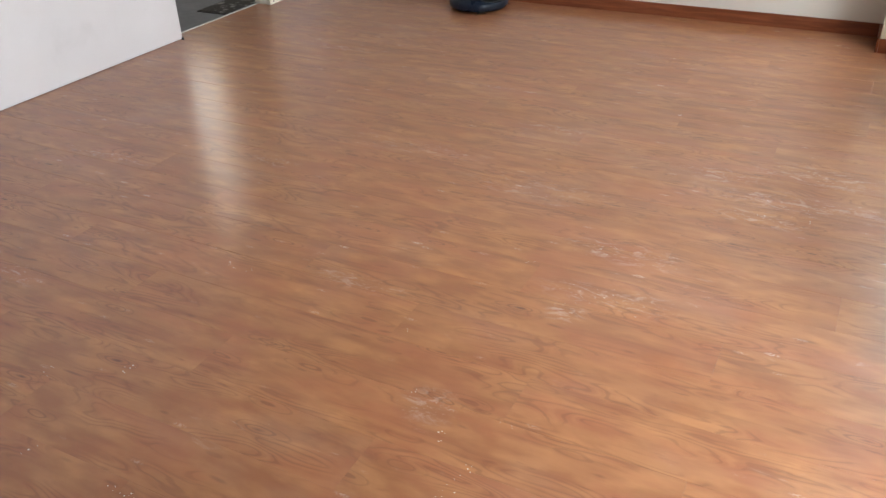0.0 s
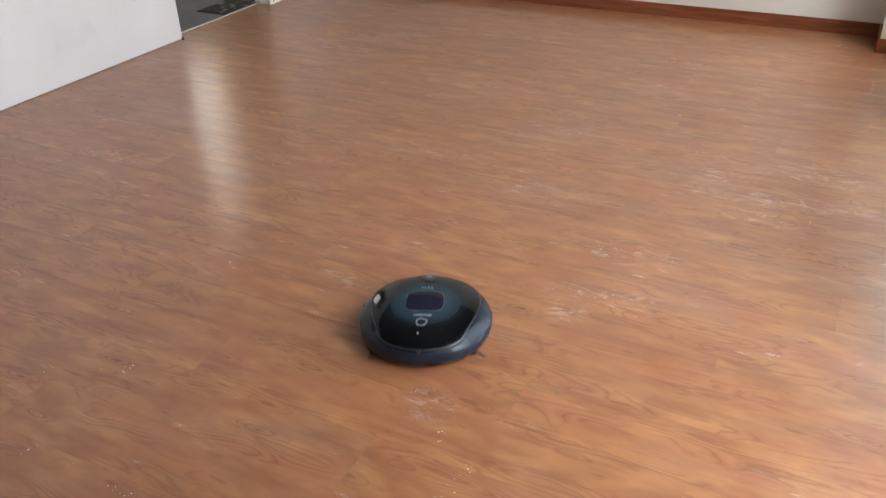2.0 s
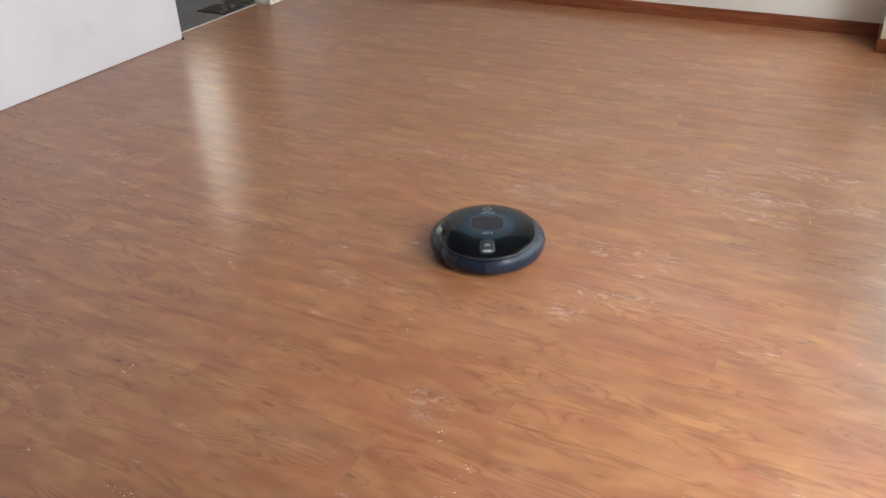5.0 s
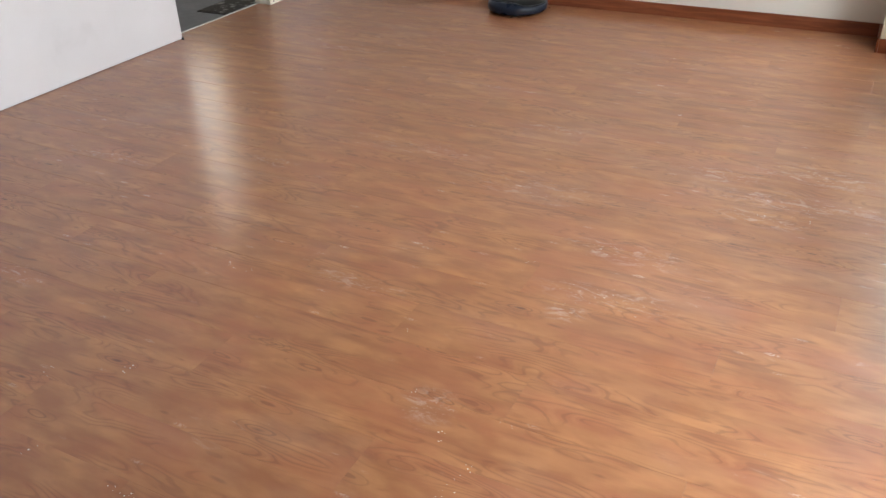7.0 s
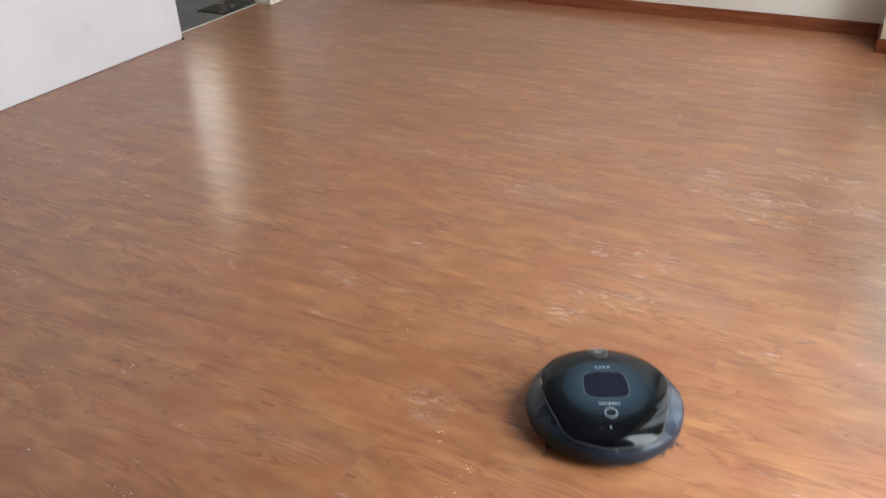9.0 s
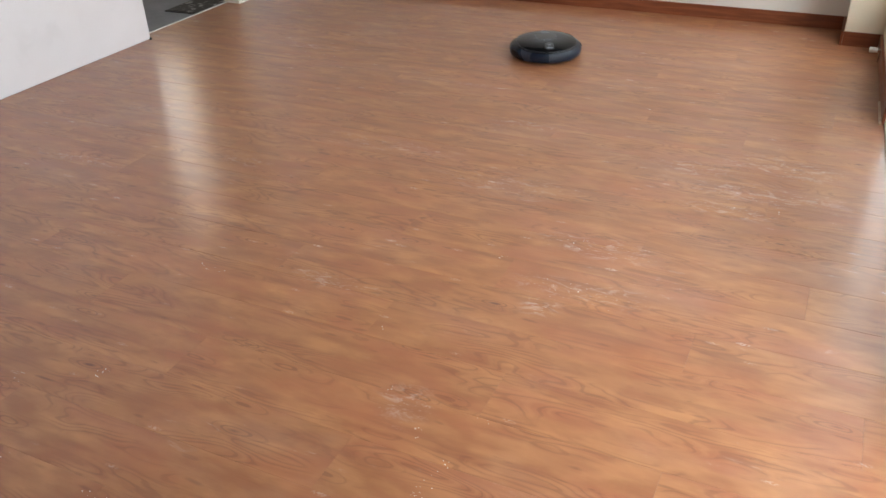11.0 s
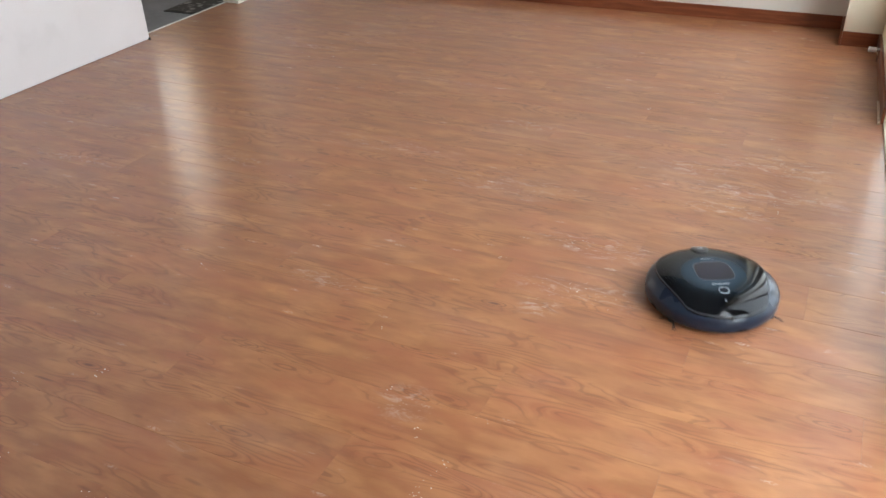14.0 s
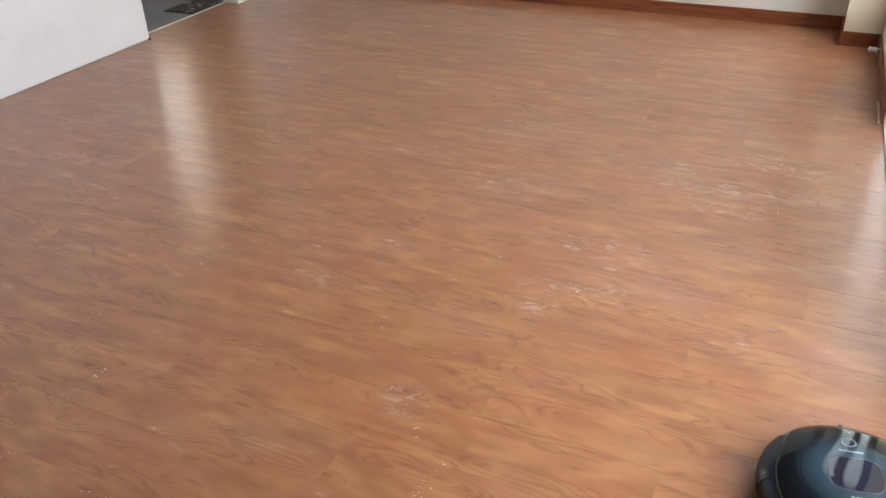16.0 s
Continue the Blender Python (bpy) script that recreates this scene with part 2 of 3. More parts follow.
def simple(name, color, rough, metal=0.0, spec=0.5, vary=0.12, scale=60.0, relief=0.05, coat=0.0):
    s = Shader(name)
    loc = s.local()
    n1, n2 = s.noise(loc, scale, 3.0, 0.6), s.noise(loc, scale / 9, 2.0)
    dark = tuple(c * (1 - vary * 2) for c in color[:3]) + (1.0,)
    lite = tuple(min(1.0, c * (1 + vary)) for c in color[:3]) + (1.0,)
    col = s.mix(s.spread(s.math("ADD", s.math("MULTIPLY", n1, 0.5), s.math("MULTIPLY", n2, 0.5)), 0.35, 0.65), dark, lite)
    s.set(Base_Color=col, Roughness=s.spread(n2, 0.3, 0.7, rough * 0.88, min(1.0, rough * 1.12)), Metallic=metal,
          Specular_IOR_Level=spec, Coat_Weight=coat, Coat_Roughness=0.04)
    if relief:
        s.bump(n1, relief, 0.0006)
    return s.mat


def slate():
    s = Shader("grey_hall_tile")
    pos = s.position()
    n1, n2 = s.noise(pos, 7.0, 5.0, 0.6), s.noise(pos, 90.0, 3.0, 0.6)
    col = s.mix(s.spread(n1, 0.3, 0.7), rgb(.15, .155, .175), rgb(.22, .225, .245))
    col = s.mix(s.spread(n2, 0.55, 0.8, 0.0, 0.3), col, rgb(.30, .30, .32))
    s.set(Base_Color=col, Roughness=s.spread(n1, 0.3, 0.7, 0.62, 0.78), Specular_IOR_Level=0.3)
    s.bump(n2, 0.1, 0.001)
    return s.mat


def mat_weave():
    s = Shader("doormat_weave")
    loc = s.local()
    blotch = s.spread(s.noise(loc, 14.0, 4.0, 0.65, 0.8), 0.53, 0.62)
    fibre = s.noise(loc, 420.0, 2.0)
    col = s.mix(s.spread(fibre, 0.3, 0.7), rgb(.018, .016, .015), rgb(.05, .045, .042))
    col = s.mix(s.math("MULTIPLY", blotch, 0.55), col, rgb(.42, .40, .38))
    s.set(Base_Color=col, Roughness=0.9)
    s.bump(fibre, 0.6, 0.002)
    return s.mat


def glass_mat():
    s = Shader("window_glass")
    s.set(Base_Color=rgb(.97, .99, .99), Roughness=0.0, Transmission_Weight=1.0, IOR=1.45)
    return s.mat


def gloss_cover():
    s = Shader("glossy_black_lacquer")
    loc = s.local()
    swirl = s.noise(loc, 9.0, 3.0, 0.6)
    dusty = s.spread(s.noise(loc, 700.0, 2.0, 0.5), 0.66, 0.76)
    # bluish reflection painted into the colour round the lid's middle, fading outward
    painted_halo = s.spread(s.vmath("LENGTH", s.vmath("MULTIPLY", loc, (1, 1, 0))), 0.040, 0.125, 1.0, 0.0)
    base = s.mix(painted_halo, rgb(.0012, .0015, .0022), rgb(.027, .047, .067))
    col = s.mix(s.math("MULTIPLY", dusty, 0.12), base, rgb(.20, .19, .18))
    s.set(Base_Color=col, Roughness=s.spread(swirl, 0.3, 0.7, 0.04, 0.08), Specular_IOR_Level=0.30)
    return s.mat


M_FLOOR = laminate()
M_SKIRT = skirting_wood()
M_WHITE = wall_paint("white_wall_paint", rgb(.630, .588, .590), rgb(.49, .45, .445), 0.25)
M_CREAM = wall_paint("cream_wall_paint", rgb(.76, .72, .65), rgb(.60, .54, .47), 0.22)
M_PIER = wall_paint("yellowish_wall_paint", rgb(.80, .72, .56), rgb(.62, .53, .40), 0.2)
# unseen ceiling and back walls: colours darkened to cut bounce light and reflections
M_CEIL = wall_paint("darkened_ceiling_paint", rgb(.20, .20, .21), rgb(.17, .17, .18), 0.1)
M_BACK = wall_paint("darkened_back_wall_paint", rgb(.34, .33, .31), rgb(.28, .27, .25), 0.1)
M_HALL = wall_paint("hall_wall_paint", rgb(.40, .37, .33), rgb(.32, .29, .25), 0.2)
M_TILE = slate()
M_UNDER = simple("dark_underlay", rgb(.045, .022, .013), 0.8)
M_FRAME = simple("white_lacquered_frame", rgb(.78, .78, .77), 0.35)
M_JAMB = simple("cream_door_casing", rgb(.70, .65, .55), 0.42)
M_WOODFRAME = simple("brown_window_wood", rgb(.17, .065, .03), 0.4, scale=25.0)
M_GLASS = glass_mat()
M_STRIP = simple("pale_metal_strip", rgb(.62, .60, .57), 0.35, 0.3)
M_BEAD = simple("pale_wood_bead", rgb(.62, .46, .31), 0.45)
M_RUBBER = simple("black_rubber", rgb(.012, .012, .012), 0.7)
M_CHROME = simple("chrome_fitting", rgb(.62, .62, .63), 0.18, 1.0)
M_KNOB = simple("white_plastic_knob", rgb(.82, .81, .78), 0.4)
M_MAT = mat_weave()
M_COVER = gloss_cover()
M_SHELL = simple("blue_grey_satin_plastic", rgb(.008, .0135, .026), 0.28, spec=0.34, vary=0.02, scale=60.0, relief=0.0)
M_CHASSIS = simple("matt_black_plastic", rgb(.012, .012, .013), 0.55)
M_SCREEN = simple("dark_display_glass", rgb(.006, .007, .016), 0.04, vary=0.02, relief=0.0)
M_PRINT = simple("pale_grey_print", rgb(.30, .33, .36), 0.4, vary=0.03, relief=0.0)
M_FAINT = simple("faint_grey_print", rgb(.085, .095, .11), 0.35, vary=0.03, relief=0.0)
M_TAB = simple("charcoal_plastic_tab", rgb(.030, .030, .031), 0.42)
M_EDGE_HIGHLIGHT = simple("edge_highlight_grey", rgb(.026, .029, .034), 0.38, vary=0.03, relief=0.0)
M_LENS = simple("lens_glass", rgb(.010, .014, .022), 0.03, vary=0.02, relief=0.0)
M_BRISTLE = simple("black_bristle", rgb(.016, .015, .015), 0.7)
M_CRUMB = simple("white_crumb", rgb(.80, .78, .74), 0.8)


# ---------------------------------------------------------------- structure
def structure(name, bm, material, label, category):
    return tagged(part(name, bm, material), label, category, kind="structure")


def wall_with_opening(x0, x1, y0, y1, top, holes):
    """A wall along y between two faces, with rectangular holes (y0, y1, z0, z1) through it."""
    bm = bmesh.new()
    at = y0
    for a, b, c, d in sorted(holes):
        put_box(bm, (x0, at, 0), (x1, a, top))
        if c > 0.001:
            put_box(bm, (x0, a, 0), (x1, b, c))
        put_box(bm, (x0, a, d), (x1, b, top))
        at = b
    put_box(bm, (x0, at, 0), (x1, y1, top))
    return bm


floor = structure("floor", box((-3.475, Y_BACK, -0.12), (X_RIGHT, Y_FAR, -0.008)), M_UNDER,
                  "cherry-brown laminate plank floor, dusty and scuffed", "floor")
structure("hall_floor", box((HALL_X, HALL_Y0, -0.12), (-3.4752, HALL_Y1, -0.001)), M_TILE,
          "dark grey stone-look hall floor beyond the doorway", "floor")
structure("ceiling", box((HALL_X - 0.2, Y_BACK - 0.2, H_CEIL), (X_RIGHT + 0.2, HALL_Y1 + 0.2, H_CEIL + 0.15)), M_CEIL,
          "plain unseen ceiling, darkened to cut its bounce light", "ceiling")
structure("wall_west", boxes(((X_LEFT - 0.10, Y_BACK, 0.003), (X_LEFT, DOOR_Y0, H_CEIL))), M_WHITE,
          "white painted wall with grey smudges and a thin dark gap at its foot", "wall")
# shade of the gap at the wall's foot, put into a dark strip
structure("wall_west_foot", box((X_LEFT - 0.095, Y_BACK, -0.004), (X_LEFT - 0.005, DOOR_Y0 - 0.004, 0.0029)), M_UNDER,
          "dark strip standing in for the shadow gap under the white wall", "wall")
structure("wall_west_lintel", box((X_LEFT - 0.10, DOOR_Y0 + 0.0005, 2.06), (X_LEFT, DOOR_Y1 + 0.12, H_CEIL - 0.0005)), M_WHITE,
          "white painted wall above the doorway", "wall")
structure("wall_west_end", box((X_LEFT - 0.10, DOOR_Y1 + 0.1205, -0.004), (X_LEFT - 0.004, Y_FAR - 0.0005, H_CEIL - 0.0005)), M_WHITE,
          "white painted wall beside the doorway", "wall")
structure("wall_north", box((X_LEFT - 0.10, Y_FAR, -0.1), (X_RIGHT, Y_FAR + 0.2, H_CEIL - 0.001)), M_CREAM,
          "off-white painted far wall above a red-brown skirting", "wall")
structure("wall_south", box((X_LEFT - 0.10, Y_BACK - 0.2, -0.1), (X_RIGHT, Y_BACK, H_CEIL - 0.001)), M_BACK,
          "plain unseen grey-beige wall, darkened to cut its bounce light", "wall")
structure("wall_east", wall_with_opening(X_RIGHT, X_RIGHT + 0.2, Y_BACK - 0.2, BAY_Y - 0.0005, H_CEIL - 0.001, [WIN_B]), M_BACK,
          "unseen grey-beige window wall, darkened to cut its bounce light", "wall")
bm = wall_with_opening(0.0, 0.21, -2.71, -0.0005, H_CEIL - 0.001, [WIN_A, WIN_C])
bm.transform(SLANT)
structure("wall_east_bay", bm, M_PIER, "cream painted wall under and round the wide window", "wall")
structure("wall_east_outer", box((X_RIGHT, COL_Y, -0.1), (X_RIGHT + 0.2, Y_FAR + 0.2, H_CEIL - 0.001)), M_CREAM,
          "cream painted outer wall", "wall")
def prism(corners, z0, z1, bevel=0.0):
    """An upright block over a floor polygon."""
    bm = bmesh.new()
    face = bm.faces.new([bm.verts.new((x, y, z0)) for x, y in corners])
    up = bmesh.ops.extrude_face_region(bm, geom=[face])
    for v in up["geom"]:
        if isinstance(v, bmesh.types.BMVert):
            v.co.z = z1
    bmesh.ops.recalc_face_normals(bm, faces=bm.faces)
    if bevel:
        bmesh.ops.bevel(bm, geom=bm.edges[:], offset=bevel, segments=2, affect="EDGES", profile=0.6)
    return bm


structure("wall_column", box((COL_X, COL_Y + 0.0005, -0.005), (X_RIGHT - 0.001, Y_FAR - 0.0005, H_CEIL - 0.002), 0.003), M_PIER,
          "cream painted column in the corner", "wall")
structure("hall_wall_west", wall_with_opening(HALL_X - 0.15, HALL_X, HALL_Y0, HALL_Y1, H_CEIL - 0.001, [WIN_H]), M_HALL,
          "pale hall wall with a glazed door", "wall")
structure("hall_wall_north", box((HALL_X - 0.15, HALL_Y1 + 0.0005, -0.1), (X_LEFT, HALL_Y1 + 0.15, H_CEIL - 0.001)), M_HALL,
          "pale hall wall", "wall")
structure("hall_wall_south", box((HALL_X - 0.15, HALL_Y0 - 0.15, -0.1), (X_LEFT - 0.1005, HALL_Y0 - 0.0005, H_CEIL - 0.001)), M_HALL,
          "pale hall wall", "wall")
structure("hall_wall_east", box((X_LEFT - 0.10, Y_FAR + 0.2005, -0.1), (X_LEFT, HALL_Y1, H_CEIL - 0.001)), M_HALL,
          "pale hall wall", "wall")


def skirting(name, lo, hi, label="red-brown wooden skirting board"):
    bm = box(lo, hi, 0.0025)
    return structure(name, bm, M_SKIRT, label, "skirting")


SK_H, SK_D = 0.069, 0.012
skirting("baseboard_north", (X_LEFT, Y_FAR - SK_D, 0.0), (COL_X - SK_D - 0.0005, Y_FAR - 0.0005, SK_H))
skirting("baseboard_column_side", (COL_X - SK_D, COL_Y - SK_D, 0.0), (COL_X - 0.0005, Y_FAR - 0.001, SK_H))
skirting("baseboard_column", (COL_X, COL_Y - SK_D, 0.0), (PIER_X - SK_D - 0.0005, COL_Y - 0.0005, SK_H))
structure("baseboard_pier", prism(((PIER_X - SK_D, COL_Y - 0.0005), (PIER_X2 - SK_D, PIER_Y), (PIER_X2 - 0.0005, PIER_Y), (PIER_X - 0.0005, COL_Y - 0.0005)), 0.0, SK_H, 0.0025),
          M_SKIRT, "red-brown wooden skirting board", "skirting")
skirting("baseboard_south", (X_LEFT, Y_BACK + 0.0005, 0.0), (X_RIGHT - 0.001, Y_BACK + SK_D, SK_H))
structure("trim_bead", prism(((0.2150, 3.72), (0.2205, 3.468), (0.2110, 3.468), (0.2030, 3.72)), 0.0, 0.008, 0.0015), M_BEAD,
          "pale wooden bead at the foot of the skirting", "trim")

# door casing beside the hall doorway, and the metal threshold strip
casing = structure("door_casing", boxes(((X_LEFT - 0.104, DOOR_Y1, 0.0), (X_LEFT + 0.012, DOOR_Y1 + 0.12, 2.10)), bevel=0.003), M_JAMB,
                   "cream door casing at the hall doorway", "door frame")
part("plinth_block", box((X_LEFT - 0.0, DOOR_Y1 - 0.004, 0.0), (X_LEFT + 0.018, DOOR_Y1 + 0.126, 0.055), 0.002), M_JAMB, casing)
part("screw_hole", put_rod(bmesh.new(), (X_LEFT + 0.0175, DOOR_Y1 + 0.03, 0.018), (X_LEFT + 0.0195, DOOR_Y1 + 0.03, 0.018), 0.005, 10), M_RUBBER, casing)
bm = bmesh.new()
put_box(bm, (-3.480, DOOR_Y0 + 0.075, -0.002), (-3.470, DOOR_Y1 - 0.0005, 0.0045), 0.0018)
structure("threshold_strip", bm, M_STRIP, "narrow pale metal threshold strip in the doorway", "threshold")


def window(name, face_x, rect, cols, rows, label, finish=None):
    """A framed window in a wall along y; the panes are glass of their own."""
    y0, y1, z0, z1 = rect
    x0, x1 = face_x, face_x + 0.06
    w, finish = 0.055, finish or M_FRAME
    win = tagged(new(name), label, "window", kind="structure")
    bm = boxes(((x0, y0, z0), (x1, y0 + w, z1)), ((x0, y1 - w, z0), (x1, y1, z1)),
               ((x0, y0 + w, z0), (x1, y1 - w, z0 + w)), ((x0, y0 + w, z1 - w), (x1, y1 - w, z1)), bevel=0.004)
    part("window_frame", bm, finish, win)
    iw, ih = (y1 - y0 - 2 * w) / cols, (z1 - z0 - 2 * w) / rows
    for i in range(1, cols):
        yc = y0 + w + i * iw
        part("mullion", box((x0 + 0.004, yc - 0.035, z0 + w), (x1 - 0.004, yc + 0.035, z1 - w), 0.004), finish, win)
    for j in range(1, rows):
        zc = z0 + w + j * ih
        part("glazing_bar", box((x0 + 0.012, y0 + w, zc - 0.02), (x1 - 0.012, y1 - w, zc + 0.02), 0.003), finish, win)
    for i in range(cols):
        pane = part("pane", box((x0 + 0.027, y0 + w + i * iw, z0 + w), (x0 + 0.033, y0 + w + (i + 1) * iw, z1 - w)), M_GLASS, win)
        pane.visible_shadow = False
    return win


window("window_1", 0.148, WIN_A, 2, 1, "brown wooden glazed balcony door deep in its opening", M_WOODFRAME).matrix_basis = SLANT
# unseen side light, added round that lamp
side_light = tagged(new("added_window_5"), "unseen narrow side light added for the bright strip reflected in floor and lid", "window", kind="structure")
side_light.matrix_basis = SLANT
part("window_frame", boxes(((.004, -1.024, .05), (.018, -1.0005, 2.15)), ((.138, -1.024, .05), (.147, -1.0005, 2.15)),
                           ((.018, -1.024, .05), (.138, -1.0005, .075)), ((.018, -1.024, 2.125), (.138, -1.0005, 2.15)), bevel=.002), M_FRAME, side_light)
part("pane", box((.018, -1.007, .075), (.138, -1.003, 2.125)), M_GLASS, side_light)
# unseen window, added above the radiator valve
window("added_window_4", 0.012, WIN_C, 1, 1, "unseen white-framed window added over a low wall").matrix_basis = SLANT
window("window_2", X_RIGHT + 0.012, WIN_B, 1, 1, "white-framed glazed balcony door beside the step in the wall")
window("window_3", HALL_X - 0.11, WIN_H, 1, 1, "white-framed glazed hall door")


# ---------------------------------------------------------------- robot vacuum
R_ROBOT, Z_EDGE, Z_TOP = 0.1775, 0.046, 0.097   # before SIZE
SIZE = 0.984


def dome(r):
    """Height of the lid's surface at the radius r."""
    return Z_EDGE + (Z_TOP - Z_EDGE) * math.sqrt(max(0.0, 1 - (min(r, R_ROBOT) / R_ROBOT) ** 3.6))


def lid_edge(deg):
    """Radius at which the glossy lid ends, by the angle from the front."""
    d = abs((deg + 180) % 360 - 180)
    keys = ((0, .1705), (30, .169), (40, .165), (46, .157), (54, .149), (66, .143), (80, .1415), (98, .147), (118, .157), (140, .165), (180, .1685))
    return float(np.interp(d, [k[0] for k in keys], [k[1] for k in keys]))


def lathe(profile, a0, a1, n, closed):
    """Turn (r, z) about z between two angles from the front (+y), in degrees."""
    bm = bmesh.new()
    rings = []
    count = n if closed else n + 1
    for i in range(count):
        a = radians(a0 + (a1 - a0) * i / n)
        rings.append([bm.verts.new((math.sin(a) * r, math.cos(a) * r, z)) for r, z in profile])
    for i in range(n):
        p, q = rings[i], rings[(i + 1) % count]
        for k in range(len(profile) - 1):
            bm.faces.new((p[k], p[k + 1], q[k + 1], q[k]))
    bmesh.ops.remove_doubles(bm, verts=bm.verts, dist=1e-6)
    bmesh.ops.recalc_face_normals(bm, faces=bm.faces)
    return bm


def lid_mesh():
    bm = bmesh.new()
    n, m = 120, 16
    top = bm.verts.new((0, 0, dome(0)))
    rings = []
    for i in range(n):
        deg = 360 * i / n
        a, edge = radians(deg), lid_edge(deg)
        col = []
        for k in range(1, m + 1):
            r = edge * k / m
            col.append(bm.verts.new((math.sin(a) * r, math.cos(a) * r, dome(r))))
        for dr, dz in ((.0015, -.0012), (.0022, -.003), (.0022, -.008)):
            col.append(bm.verts.new((math.sin(a) * (edge + dr), math.cos(a) * (edge + dr), dome(edge) + dz)))
        rings.append(col)
    for i in range(n):
        p, q = rings[i], rings[(i + 1) % n]
        bm.faces.new((top, p[0], q[0]))
        for k in range(len(p) - 1):
            bm.faces.new((p[k], p[k + 1], q[k + 1], q[k]))
    bmesh.ops.recalc_face_normals(bm, faces=bm.faces)
    return bm


def on_lid(outline_in, outline_out, lift, steps=4):
    """A thin sheet on the lid between two outlines, each a list of (x, y); outline_in None: filled to its middle."""
    bm = bmesh.new()
    n = len(outline_out)
    cx = sum(p[0] for p in outline_out) / n
    cy = sum(p[1] for p in outline_out) / n
    inner = outline_in or [(cx + (x - cx) * 0.001, cy + (y - cy) * 0.001) for x, y in outline_out]
    rows = []
    for k in range(steps + 1):
        f = k / steps
        row = []
        for (xi, yi), (xo, yo) in zip(inner, outline_out):
            x, y = xi + (xo - xi) * f, yi + (yo - yi) * f
            row.append(bm.verts.new((x, y, dome(math.hypot(x, y)) + lift)))
        rows.append(row)
    skirt = [bm.verts.new((v.co.x, v.co.y, v.co.z - lift - 0.0006)) for v in rows[-1]]
    rows.append(skirt)
    if outline_in:
        rows.insert(0, [bm.verts.new((v.co.x, v.co.y, v.co.z - lift - 0.0006)) for v in rows[0]])
    for a, b in zip(rows, rows[1:]):
        for i in range(n):
            j = (i + 1) % n
            bm.faces.new((a[i], b[i], b[j], a[j]))
    bmesh.ops.recalc_face_normals(bm, faces=bm.faces)
    return bm


def squircle(cx, cy, w, h, power=4.0, n=48, taper=0.0):
    out = []
    for i in range(n):
        a = 2 * math.pi * i / n
        c, s_ = math.cos(a), math.sin(a)
        x = math.copysign(abs(c) ** (2 / power), c) * w / 2
        y = math.copysign(abs(s_) ** (2 / power), s_) * h / 2
        out.append((cx + x * (1 - taper * y / h), cy + y))
    return out


def bar(cx, cy, w, h):
    """A print bar on the lid, as a sheet that follows it."""
    k = 8
    xs = [cx - w / 2 + w * i / k for i in range(k + 1)]
    return [(x, cy - h / 2) for x in xs] + [(x, cy + h / 2) for x in reversed(xs)]


